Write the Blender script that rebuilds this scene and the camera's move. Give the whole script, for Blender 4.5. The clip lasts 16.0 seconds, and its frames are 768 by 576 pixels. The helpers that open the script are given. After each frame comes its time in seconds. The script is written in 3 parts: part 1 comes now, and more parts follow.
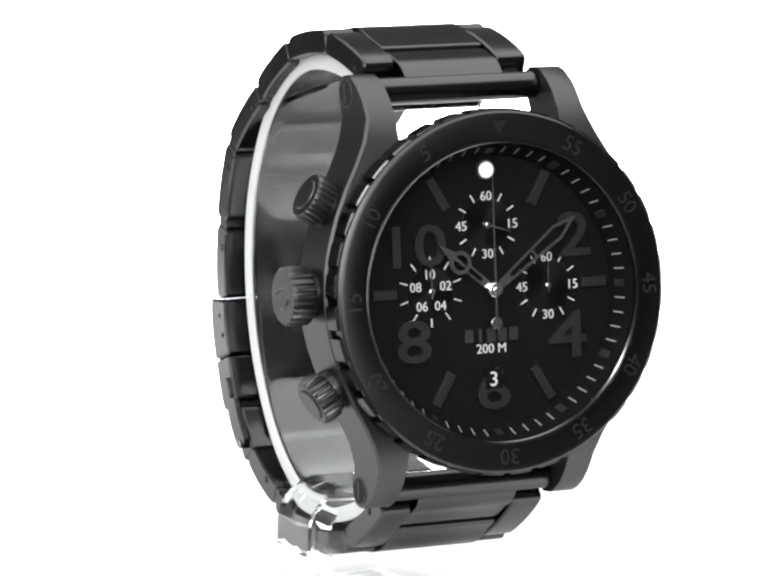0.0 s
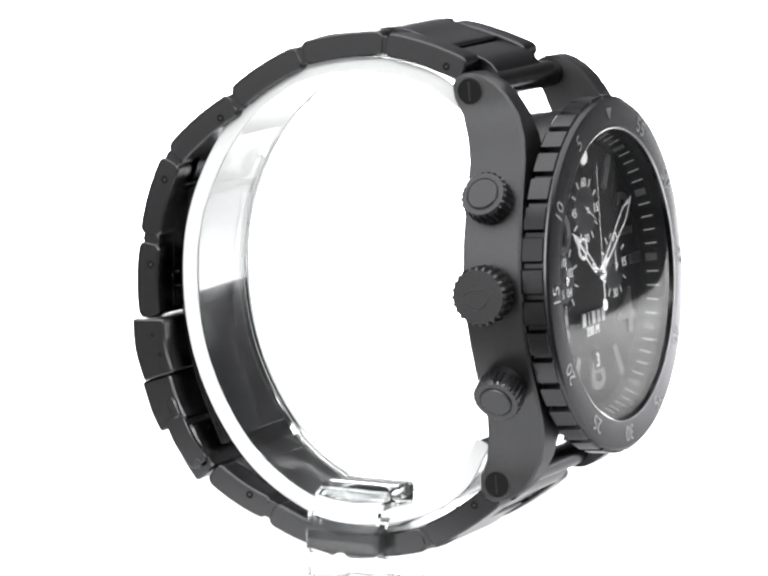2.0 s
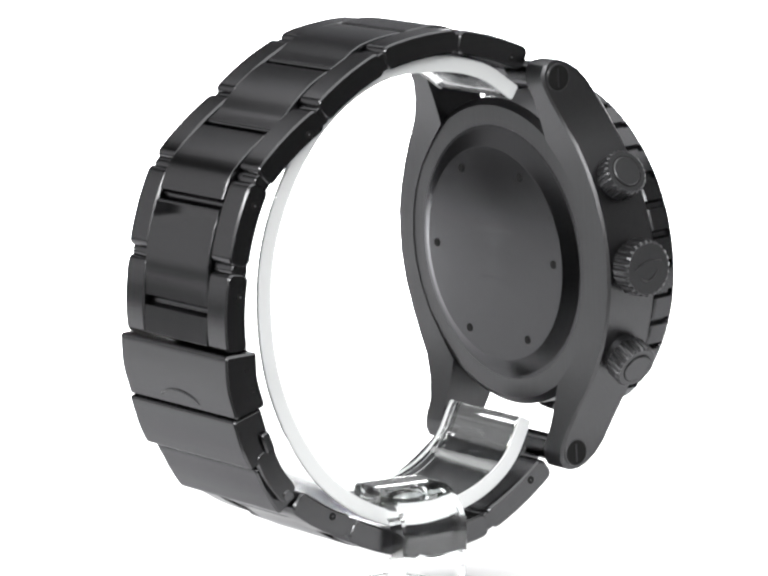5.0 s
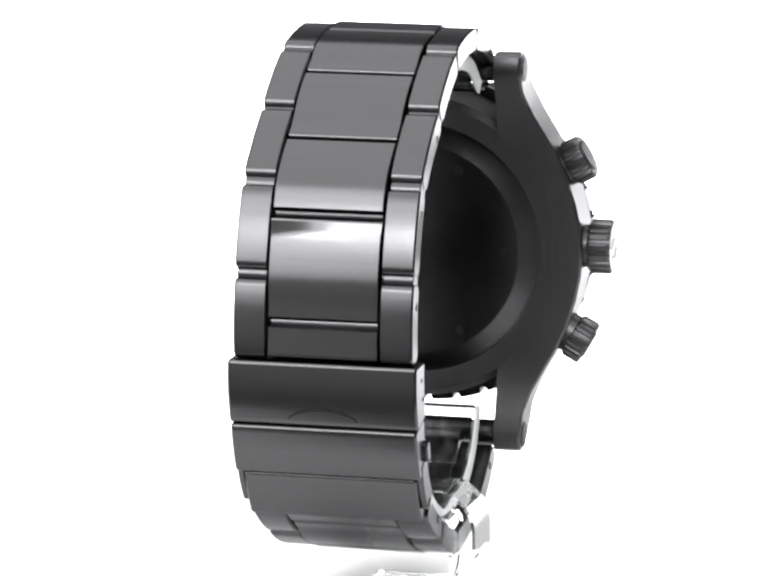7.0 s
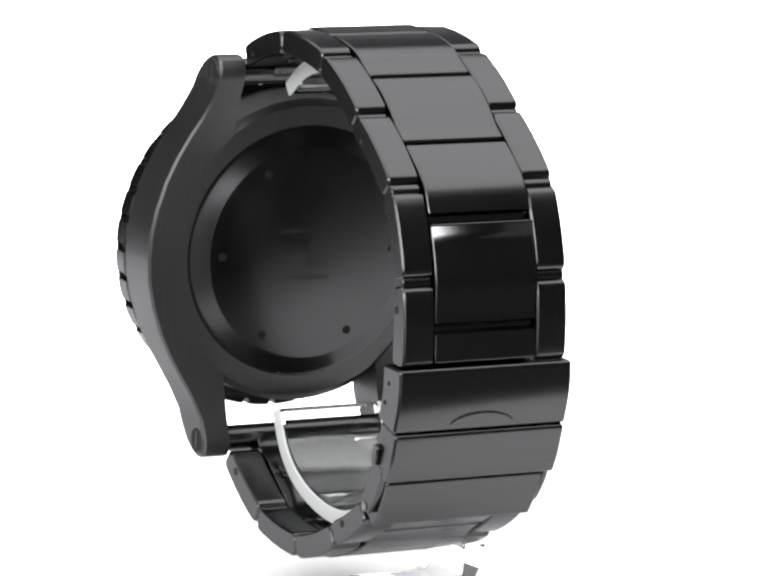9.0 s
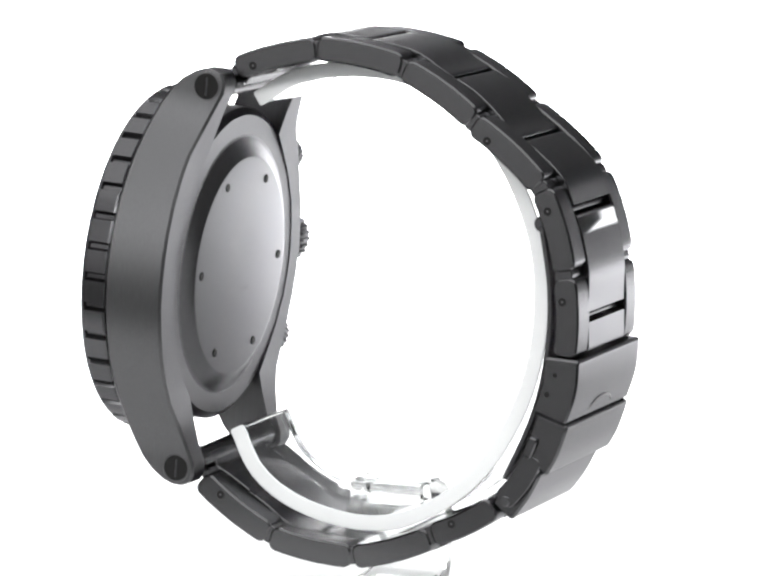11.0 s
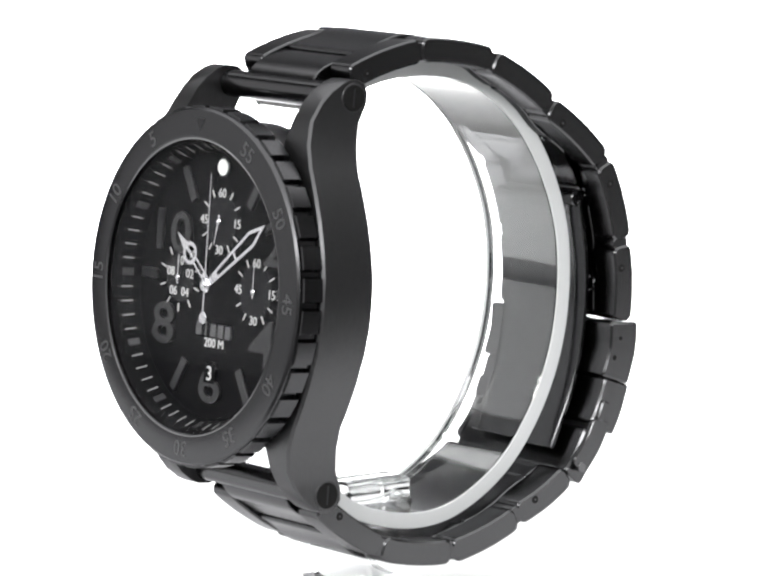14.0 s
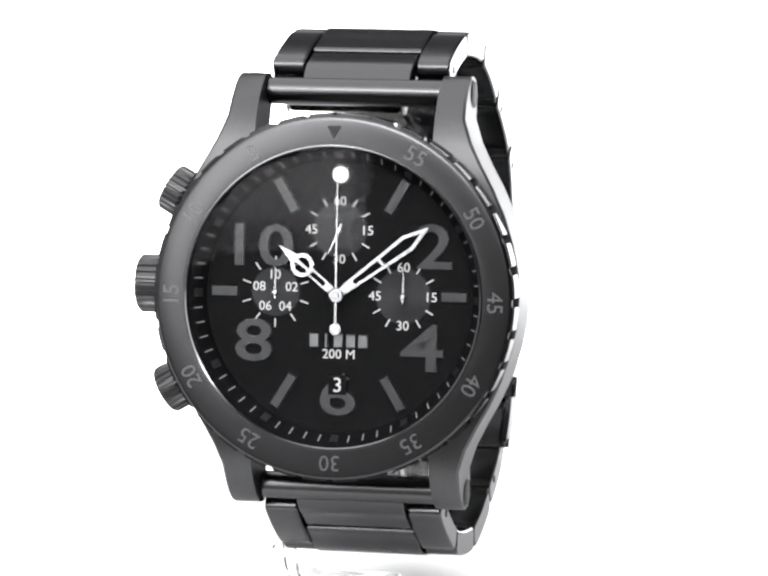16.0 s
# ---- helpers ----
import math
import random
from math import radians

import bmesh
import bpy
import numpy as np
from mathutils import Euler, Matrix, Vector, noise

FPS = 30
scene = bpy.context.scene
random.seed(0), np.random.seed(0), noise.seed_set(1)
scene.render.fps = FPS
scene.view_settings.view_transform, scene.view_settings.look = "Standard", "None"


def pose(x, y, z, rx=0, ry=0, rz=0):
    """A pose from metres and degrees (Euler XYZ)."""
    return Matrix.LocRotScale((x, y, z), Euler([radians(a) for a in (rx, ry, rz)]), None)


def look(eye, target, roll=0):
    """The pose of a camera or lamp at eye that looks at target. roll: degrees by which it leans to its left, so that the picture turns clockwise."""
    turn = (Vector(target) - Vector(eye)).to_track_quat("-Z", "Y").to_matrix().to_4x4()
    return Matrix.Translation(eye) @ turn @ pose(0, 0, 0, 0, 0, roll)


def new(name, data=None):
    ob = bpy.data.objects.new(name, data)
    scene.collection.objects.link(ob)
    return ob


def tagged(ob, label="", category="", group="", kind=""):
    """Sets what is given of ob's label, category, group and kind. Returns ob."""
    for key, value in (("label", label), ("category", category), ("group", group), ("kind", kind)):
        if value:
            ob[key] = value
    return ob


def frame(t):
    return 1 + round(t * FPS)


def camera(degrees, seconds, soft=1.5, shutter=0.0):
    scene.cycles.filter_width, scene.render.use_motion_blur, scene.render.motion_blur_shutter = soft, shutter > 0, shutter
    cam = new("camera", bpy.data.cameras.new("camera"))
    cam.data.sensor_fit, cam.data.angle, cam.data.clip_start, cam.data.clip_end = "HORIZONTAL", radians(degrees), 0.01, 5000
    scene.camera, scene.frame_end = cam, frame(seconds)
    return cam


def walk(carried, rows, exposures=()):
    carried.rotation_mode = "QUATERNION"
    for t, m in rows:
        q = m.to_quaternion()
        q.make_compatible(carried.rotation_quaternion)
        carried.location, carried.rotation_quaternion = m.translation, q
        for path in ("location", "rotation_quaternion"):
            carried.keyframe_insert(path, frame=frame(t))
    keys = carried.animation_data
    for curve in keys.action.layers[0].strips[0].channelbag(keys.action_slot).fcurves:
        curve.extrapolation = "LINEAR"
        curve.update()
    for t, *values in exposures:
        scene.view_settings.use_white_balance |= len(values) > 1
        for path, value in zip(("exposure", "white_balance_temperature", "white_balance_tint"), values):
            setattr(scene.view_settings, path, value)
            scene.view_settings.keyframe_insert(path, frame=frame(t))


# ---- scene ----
HEIGHT = 0.13564                    # the lens above the white table
cam = camera(9.60, 16.0, soft=2.5)
VIEW = pose(0, -0.6362, HEIGHT, 90 - 8.129, 0, 0.011) @ pose(0, 0, 0, 0, 0, 0.392)
walk(cam, [(0.0, VIEW), (16.0, VIEW)], exposures=[(0.0, 0.25), (16.0, 0.25)])

# seconds, turn of the table in degrees, sway in mm (across, up)
TURN = [
    (0.0, 25.55, -0.40, 0.29), (0.5, 35.75, -0.40, 0.37), (1.0, 45.70, -0.16, 0.37), (1.5, 55.56, 0.02, 0.40),
    (2.0, 64.92, 0.16, 0.47), (2.5, 74.73, -0.03, 0.52), (3.0, 84.95, -0.21, 0.55), (3.5, 95.59, -0.43, 0.51),
    (4.2, 110.24, -0.71, 0.46), (6.3, 152.55, 0.67, 0.17), (7.0, 166.95, 0.91, 0.03), (7.5, 177.13, 1.25, -0.03),
    (8.0, 186.95, 0.86, -0.08), (8.5, 196.75, 0.31, -0.20), (9.2, 210.85, -0.41, -0.33), (11.3, 254.46, -0.25, -0.54),
    (12.0, 268.32, -0.15, -0.48), (12.5, 278.35, -0.00, -0.43), (13.0, 288.58, -0.11, -0.43), (13.5, 297.95, -0.00, -0.43),
    (14.0, 307.70, 0.07, -0.39), (14.5, 317.60, -0.11, -0.30), (15.0, 327.75, -0.50, -0.23), (15.5, 337.80, -1.02, -0.21),
    (16.0, 347.80, -1.30, -0.12)]
LEAN = 4.724                        # the watch leans back on its cuff
SEAT = pose(0.00159, -0.02135, HEIGHT - 0.08806, -LEAN, -0.395, 0)


def turned(theta, dx, dz):
    return pose(dx / 1000, 0, dz / 1000, 0, 0, theta) @ SEAT


# ---- light: softboxes round a white paper sweep, in a dim studio ----
world = bpy.data.worlds.new("world")
world.use_nodes = True
world.node_tree.nodes["Background"].inputs[0].default_value = (0.9, 0.95, 1, 1)
world.node_tree.nodes["Background"].inputs[1].default_value = 0.02
scene.world = world


def softbox(name, eye, target, width, height, watts):
    lamp = bpy.data.lights.new(name, "AREA")
    lamp.shape, lamp.size, lamp.size_y, lamp.energy = "RECTANGLE", width, height, watts
    ob = new(name, lamp)
    ob.matrix_world = look(eye, target)
    return ob


softbox("lamp_back", (0, 0.30, 0.35), (0, 0.68, 0.10), 0.8, 0.14, 30)
softbox("lamp_top", (0, 0.05, 0.85), (0, 0.05, 0), 1.6, 1.5, 19)
softbox("lamp_left", (-0.60, -0.965, 0.54), (0, 0, 0.06), 0.36, 0.95, 7)
softbox("lamp_right", (0.34, -0.72, 0.27), (0, 0, 0.07), 0.2, 0.46, 1.2)
softbox("lamp_front", (0, -0.82, 0.45), (0, 0, 0.05), 0.8, 0.1, 7)
softbox("lamp_side_left", (-0.40, -0.14, 0.17), (0, -0.05, 0.10), 0.76, 0.33, 0.75)
softbox("lamp_side_right", (0.41, 0.08, 0.155), (0, 0, 0.10), 0.45, 0.3, 0.13)


# ---- materials ----
def material(name, color, rough, metal=0.0, spec=0.5):
    m = bpy.data.materials.new(name)
    m.use_nodes = True
    b = m.node_tree.nodes["Principled BSDF"]
    b.inputs["Base Color"].default_value = (*color, 1)
    b.inputs["Roughness"].default_value = rough
    b.inputs["Metallic"].default_value = metal
    b.inputs["Specular IOR Level"].default_value = spec
    return m, m.node_tree, b


def brushed(name, color, rough, stretch, bump=0.07, vary=0.13):
    """Plated steel with a brushed grain; stretch: how the grain runs along x, y, z, in lines a metre."""
    m, t, b = material(name, color, rough, 1.0)
    b.inputs["Specular Tint"].default_value = (0.65, 0.65, 0.66, 1)
    co = t.nodes.new("ShaderNodeTexCoord")
    mp = t.nodes.new("ShaderNodeMapping")
    mp.inputs["Scale"].default_value = stretch
    t.links.new(co.outputs["Object"], mp.inputs[0])
    grain = t.nodes.new("ShaderNodeTexNoise")
    grain.inputs["Scale"].default_value = 1
    grain.inputs["Detail"].default_value = 3
    t.links.new(mp.outputs[0], grain.inputs["Vector"])
    wear = t.nodes.new("ShaderNodeTexNoise")
    wear.inputs["Scale"].default_value = 160
    wear.inputs["Detail"].default_value = 2
    t.links.new(co.outputs["Object"], wear.inputs["Vector"])
    ramp = t.nodes.new("ShaderNodeMapRange")
    ramp.inputs["From Min"].default_value, ramp.inputs["From Max"].default_value = 0.0, 1.0
    ramp.inputs["To Min"].default_value, ramp.inputs["To Max"].default_value = rough * 0.94, rough * 1.1
    t.links.new(wear.outputs[0], ramp.inputs[0])
    t.links.new(ramp.outputs[0], b.inputs["Roughness"])
    mix = t.nodes.new("ShaderNodeMix")
    mix.data_type = "RGBA"
    mix.inputs["A"].default_value = (*[c * (1 - vary) for c in color], 1)
    mix.inputs["B"].default_value = (*[c * (1 + vary) for c in color], 1)
    t.links.new(grain.outputs[0], mix.inputs["Factor"])
    t.links.new(mix.outputs["Result"], b.inputs["Base Color"])
    bp = t.nodes.new("ShaderNodeBump")
    bp.inputs["Strength"].default_value = bump
    bp.inputs["Distance"].default_value = 0.00003
    t.links.new(grain.outputs[0], bp.inputs["Height"])
    t.links.new(bp.outputs[0], b.inputs["Normal"])
    return m


def turned_metal(name, color, rough):
    """Metal turned on a lathe: its highlights fan out from the middle."""
    m = brushed(name, color, rough, (6000, 6000, 6000), 0.04, 0.1)
    t = m.node_tree
    b = t.nodes["Principled BSDF"]
    tan = t.nodes.new("ShaderNodeTangent")
    tan.direction_type, tan.axis = "RADIAL", "Y"
    b.inputs["Anisotropic"].default_value = 0.5
    t.links.new(tan.outputs[0], b.inputs["Tangent"])
    return m


def glass(name, ior, rough, color=(1, 1, 1)):
    m = bpy.data.materials.new(name)
    m.use_nodes = True
    t = m.node_tree
    t.nodes.remove(t.nodes["Principled BSDF"])
    g = t.nodes.new("ShaderNodeBsdfGlass")
    g.inputs["Color"].default_value = (*color, 1)
    g.inputs["IOR"].default_value = ior
    g.inputs["Roughness"].default_value = rough
    t.links.new(g.outputs[0], t.nodes["Material Output"].inputs[0])
    return m


def pane(name, base):
    """Thin clear glass: it lets light straight through, and its gloss grows towards a slanting view."""
    m = bpy.data.materials.new(name)
    m.use_nodes = True
    t = m.node_tree
    t.nodes.remove(t.nodes["Principled BSDF"])
    clear = t.nodes.new("ShaderNodeBsdfTransparent")
    gloss = t.nodes.new("ShaderNodeBsdfGlossy")
    gloss.inputs["Roughness"].default_value = 0.02
    facing = t.nodes.new("ShaderNodeLayerWeight")
    facing.inputs["Blend"].default_value = 0.5
    power = t.nodes.new("ShaderNodeMath")
    power.operation = "POWER"
    power.inputs[1].default_value = 7
    t.links.new(facing.outputs["Facing"], power.inputs[0])
    fres = t.nodes.new("ShaderNodeMath")
    fres.operation = "ADD"
    fres.inputs[1].default_value = base
    t.links.new(power.outputs[0], fres.inputs[0])
    mix = t.nodes.new("ShaderNodeMixShader")
    t.links.new(fres.outputs[0], mix.inputs[0])
    t.links.new(clear.outputs[0], mix.inputs[1])
    t.links.new(gloss.outputs[0], mix.inputs[2])
    t.links.new(mix.outputs[0], t.nodes["Material Output"].inputs[0])
    return m


GUN = (0.068, 0.068, 0.07)
STEEL = brushed("brushed_black_steel", GUN, 0.22, (60, 9000, 9000))          # bracelet, grain along x
CASE = brushed("brushed_case_steel", GUN, 0.37, (9000, 9000, 60))             # case, grain along z
BEZEL = turned_metal("turned_bezel_steel", (0.054, 0.054, 0.056), 0.24)
BACK = turned_metal("caseback_steel", (0.05, 0.05, 0.052), 0.22)
DARK = material("blackened_steel", (0.03, 0.03, 0.032), 0.4, 0.9)[0]
# paler than the bezel: light on the numerals' cut edges is in this colour
ENGRAVED = material("lit_engraved_steel", (0.11, 0.11, 0.113), 0.3, 1.0)[0]
RIM = material("polished_rim_steel", (0.1, 0.1, 0.103), 0.16, 1.0)[0]
# black of the screws; also the shade inside holes and grooves, as flat colour
BLACK = material("screw_black_hole_shade", (0.006, 0.006, 0.006), 0.6, 0, 0.08)[0]
LOGO = material("applied_logo_metal", (0.17, 0.17, 0.175), 0.3, 1.0)[0]
PIN = material("pin_steel", (0.2, 0.2, 0.21), 0.3, 1.0)[0]
DIAL = material("black_dial", (0.004, 0.004, 0.0045), 0.6, 0, 0.05)[0]
SUBDIAL = turned_metal("subdial_black", (0.03, 0.03, 0.032), 0.3)
APPLIED = material("applied_black_nickel", (0.05, 0.05, 0.052), 0.32, 0.8)[0]
TICK = material("grey_print", (0.21, 0.21, 0.21), 0.6)[0]
PRINT = material("white_print", (0.5, 0.5, 0.5), 0.6)[0]
LUME = material("white_marker", (0.9, 0.9, 0.88), 0.5)[0]
HAND = material("polished_hand", (0.62, 0.62, 0.64), 0.22, 1.0)[0]
CRYSTAL = pane("coated_crystal", 0.004)
ACRYLIC = glass("clear_acrylic", 1.49, 0.035, (0.985, 0.99, 0.99))
FROST = material("frosted_acrylic", (0.48, 0.49, 0.49), 0.45)[0]
WHITE, tree_w, bsdf_w = material("white_paper", (0.92, 0.92, 0.92), 0.7)
speck = tree_w.nodes.new("ShaderNodeTexNoise")
speck.inputs["Scale"].default_value = 900
fine = tree_w.nodes.new("ShaderNodeBump")
fine.inputs["Strength"].default_value = 0.03
tree_w.links.new(speck.outputs[0], fine.inputs["Height"])
tree_w.links.new(fine.outputs[0], bsdf_w.inputs["Normal"])
GREY = material("studio_wall_paint", (0.16, 0.16, 0.165), 0.8)[0]
BLACKTOP = material("black_tabletop_paint", (0.025, 0.025, 0.026), 0.5)[0]


# ---- building tools: all shapes in millimetres, x across the wrist, y to the back, z up ----
def finish(name, bm, mat, parent=None, label="", smooth=True, angle=35):
    bmesh.ops.recalc_face_normals(bm, faces=bm.faces[:])
    me = bpy.data.meshes.new(name)
    bm.to_mesh(me)
    bm.free()
    me.transform(Matrix.Scale(0.001, 4))
    me.materials.append(mat)
    if smooth:
        me.shade_smooth()
        me.set_sharp_from_angle(angle=radians(angle))
    ob = new(name, me)
    if parent:
        ob.parent = parent
    if label:
        ob["label"] = label
    return ob


part = finish


def rings(loops, close=True, caps=True):
    """A skin over loops of points, all of one length."""
    bm = bmesh.new()
    vs = [[bm.verts.new(p) for p in lp] for lp in loops]
    n = len(vs[0])
    for a, b in zip(vs, vs[1:]):
        for i in range(n if close else n - 1):
            j = (i + 1) % n
            bm.faces.new((a[i], a[j], b[j], b[i]))
    if caps:
        bm.faces.new(vs[0][::-1])
        bm.faces.new(vs[-1])
    return bm


def shrunk(outline, d):
    """The closed outline moved in by d."""
    pts = [Vector(p) for p in outline]
    n = len(pts)
    area = sum(pts[i - 1].x * pts[i].y - pts[i].x * pts[i - 1].y for i in range(n))
    s = 1 if area > 0 else -1
    out = []
    for i in range(n):
        a, b = (pts[i] - pts[i - 1]), (pts[(i + 1) % n] - pts[i])
        a = a.normalized() if a.length > 1e-6 else b.normalized()
        b = b.normalized() if b.length > 1e-6 else a
        t = a + b
        t = t.normalized() if t.length > 1e-4 else a
        out.append(pts[i] + s * d * Vector((-t.y, t.x)))
    return out


def prism(outline, x0, x1, cham=0.2):
    """An outline in (y, z), drawn out from x0 to x1, with chamfered edges."""
    small = shrunk(outline, cham)
    return rings([[(x0, p.x, p.y) for p in small], [(x0 + cham, *p) for p in outline],
                  [(x1 - cham, *p) for p in outline], [(x1, p.x, p.y) for p in small]])


def spline(points, steps=8):
    """A Catmull-Rom curve through the points."""
    p = [Vector(q) for q in points]
    p = [2 * p[0] - p[1], *p, 2 * p[-1] - p[-2]]
    out = []
    for i in range(1, len(p) - 2):
        for k in range(steps):
            t = k / steps
            a, b, c, d = p[i - 1:i + 3]
            out.append(0.5 * (2 * b + (c - a) * t + (2 * a - 5 * b + 4 * c - d) * t * t + (3 * b - a - 3 * c + d) * t ** 3))
    out.append(p[-2])
    return out


def thick(path, inner, outer, r, side=1):
    """The outline of a bar along a path in (y, z): inner and outer are its distances from the path, r rounds its ends."""
    def normal(i):
        d = (path[min(i + 1, len(path) - 1)] - path[max(i - 1, 0)]).normalized()
        return side * Vector((-d.y, d.x)), d
    n0, d0 = normal(0)
    n1, d1 = normal(len(path) - 1)
    out = []
    for i, p in enumerate(path):
        if 0 < i < len(path) - 1:
            out.append(p + normal(i)[0] * outer)
    for k in range(6):
        a = radians(90 - 18 * k)
        out.append(path[-1] + n1 * (outer - r) - d1 * r + n1 * r * math.sin(a) + d1 * r * math.cos(a))
    for k in range(6):
        a = radians(-18 * k)
        out.append(path[-1] + n1 * (-inner + r) - d1 * r + n1 * r * math.sin(a) + d1 * r * math.cos(a))
    for i in range(len(path) - 2, 0, -1):
        out.append(path[i] - normal(i)[0] * inner)
    for k in range(6):
        a = radians(-90 - 18 * k)
        out.append(path[0] + n0 * (-inner + r) + d0 * r + n0 * r * math.sin(a) + d0 * r * math.cos(a))
    for k in range(6):
        a = radians(180 - 18 * k)
        out.append(path[0] + n0 * (outer - r) + d0 * r + n0 * r * math.sin(a) + d0 * r * math.cos(a))
    return out


def lathe(profile, n=96, wave=None, closed=False):
    """A profile of (radius, y), turned about the y axis; wave(angle, radius, y) may change the radius."""
    loops = []
    for r, y in profile:
        lp = []
        for i in range(n):
            a = 2 * math.pi * i / n
            q = wave(a, r, y) if wave else r
            lp.append((q * math.sin(a), y, q * math.cos(a)))
        loops.append(lp)
    return rings(loops + ([loops[0]] if closed else []), caps=not closed)


def rod(a, b, r, n=20, cham=0.15, teeth=0, depth=0.0):
    """A round bar from a to b, knurled where it has teeth."""
    a, b = Vector(a), Vector(b)
    d = (b - a).normalized()
    u = d.orthogonal().normalized()
    v = d.cross(u)
    loops = []
    for c, q in ((a, r - cham), (a + d * cham, r), (b - d * cham, r), (b, r - cham)):
        lp = []
        for i in range(n):
            w = 2 * math.pi * i / n
            s = q
            if teeth and q == r:
                s = q - depth * (1 if math.cos(w * teeth) < -0.2 else 0)
            lp.append(c + u * s * math.cos(w) + v * s * math.sin(w))
        loops.append(lp)
    return rings(loops)


def slab(outline, y0, y1, cham=0.05):
    """An outline in (x, z), raised from y0 to the front at y1."""
    small = shrunk(outline, cham)
    s = -1 if y1 < y0 else 1
    return rings([[(p[0], y0, p[1]) for p in outline], [(p[0], y1 - s * cham, p[1]) for p in outline], [(p.x, y1, p.y) for p in small]])


def box_outline(cx, cz, w, h, turn=0.0):
    """A rectangle; turn: degrees clockwise, as seen on the dial."""
    a = radians(-turn)
    c, s = math.cos(a), math.sin(a)
    return [(cx + x * c - z * s, cz + x * s + z * c) for x, z in ((-w / 2, -h / 2), (w / 2, -h / 2), (w / 2, h / 2), (-w / 2, h / 2))]


def ring_outline(cx, cz, r, n=28):
    return [(cx + r * math.cos(2 * math.pi * i / n), cz + r * math.sin(2 * math.pi * i / n)) for i in range(n)]


def merge(bms):
    out = bmesh.new()
    for bm in bms:
        me = bpy.data.meshes.new("tmp")
        bm.to_mesh(me)
        bm.free()
        out.from_mesh(me)
        bpy.data.meshes.remove(me)
    return out


def lettering(name, text, cx, cz, height, y0, y1, mat, parent, turn=0.0, width=None, label="", bevel=0.0, weight=0.0):
    """Text of the built-in font on the dial, centred at cx, cz, from y0 to the front at y1."""
    cu = bpy.data.curves.new("tmp", "FONT")
    cu.body, cu.size, cu.resolution_u, cu.fill_mode, cu.offset = text, 1.0, 3, "BOTH", weight
    cu.extrude = 0.5
    ob = bpy.data.objects.new("tmp", cu)
    scene.collection.objects.link(ob)
    bpy.context.view_layer.update()
    me = bpy.data.meshes.new_from_object(ob.evaluated_get(bpy.context.evaluated_depsgraph_get()))
    bpy.data.objects.remove(ob)
    bm = bmesh.new()
    bm.from_mesh(me)
    bpy.data.meshes.remove(me)
    xs, ys = [v.co.x for v in bm.verts], [v.co.y for v in bm.verts]
    x0, x1, b0, b1 = min(xs), max(xs), min(ys), max(ys)
    k = height / (b1 - b0)
    kx = width / (x1 - x0) if width else k
    a = radians(-turn)
    c, s = math.cos(a), math.sin(a)
    for v in bm.verts:
        x, z = (v.co.x - (x0 + x1) / 2) * kx, (v.co.y - (b0 + b1) / 2) * k
        v.co = (cx + x * c - z * s, y1 if v.co.z > 0 else y0, cz + x * s + z * c)
    return part(name, bm, mat, parent, label, smooth=False)


# ---- the setting: white sweep, tent sides, studio walls ----
def sheet(name, outline, x0, x1, mat, thickness, label):
    """A bent sheet: an open line in (y, z) drawn out along x, with a thickness below it; x1 gives its slanting edge by y."""
    path = [Vector(p) for p in outline]
    low = []
    for i, p in enumerate(path):
        d = (path[min(i + 1, len(path) - 1)] - path[max(i - 1, 0)]).normalized()
        low.append(p - Vector((-d.y, d.x)) * thickness)
    loop = path + low[::-1]
    bm = rings([[(x0, p.x, p.y) for p in loop], [(x1(p.x), p.x, p.y) for p in loop]])
    return tagged(part(name, bm, mat), label, "backdrop", kind="structure")


# the paper's unseen edges are trimmed and slanted to shape the metal's reflections
sweep = [(-55, 0), (480, 0)] + [(480 + 200 * math.sin(radians(a)), 200 - 200 * math.cos(radians(a))) for a in range(10, 71, 10)]
sheet("backdrop", sweep, -255, lambda y: 300 + 0.28 * (y + 95), WHITE, 3, "seamless white paper sweep under and behind the watch")


def wall(name, lo, hi, mat, label, category="wall"):
    bm = bmesh.new()
    bmesh.ops.create_cube(bm, size=1)
    for v in bm.verts:
        v.co = [l + (h - l) * (q + 0.5) for l, h, q in zip(lo, hi, v.co)]
    return tagged(part(name, bm, mat, smooth=False), label, category, kind="structure")


# out of view; added in black to darken what the metal and cuff reflect
wall("tabletop", (-900, -950, -34), (900, 800, -4), BLACKTOP, "unseen black table added to keep low reflections dark", "table")
wall("floor", (-2000, -2500, -760), (2000, 1500, -750), GREY, "grey studio floor", "floor")
wall("wall_south", (-2000, -2510, -750), (2000, -2500, 1900), GREY, "dim grey studio wall")
wall("wall_north", (-2000, 1500, -750), (2000, 1510, 1900), GREY, "dim grey studio wall")
wall("wall_west", (-2010, -2500, -750), (-2000, 1500, 1900), GREY, "dim grey studio wall")
wall("wall_east", (2000, -2500, -750), (2010, 1500, 1900), GREY, "dim grey studio wall")
wall("ceiling", (-2000, -2500, 1900), (2000, 1500, 1910), GREY, "dim grey studio ceiling", "ceiling")


# ---- the watch ----
watch = tagged(new("wristwatch"), "black steel chronograph wristwatch closed round a clear cuff", "watch")
watch.matrix_world = turned(*TURN[0][1:])


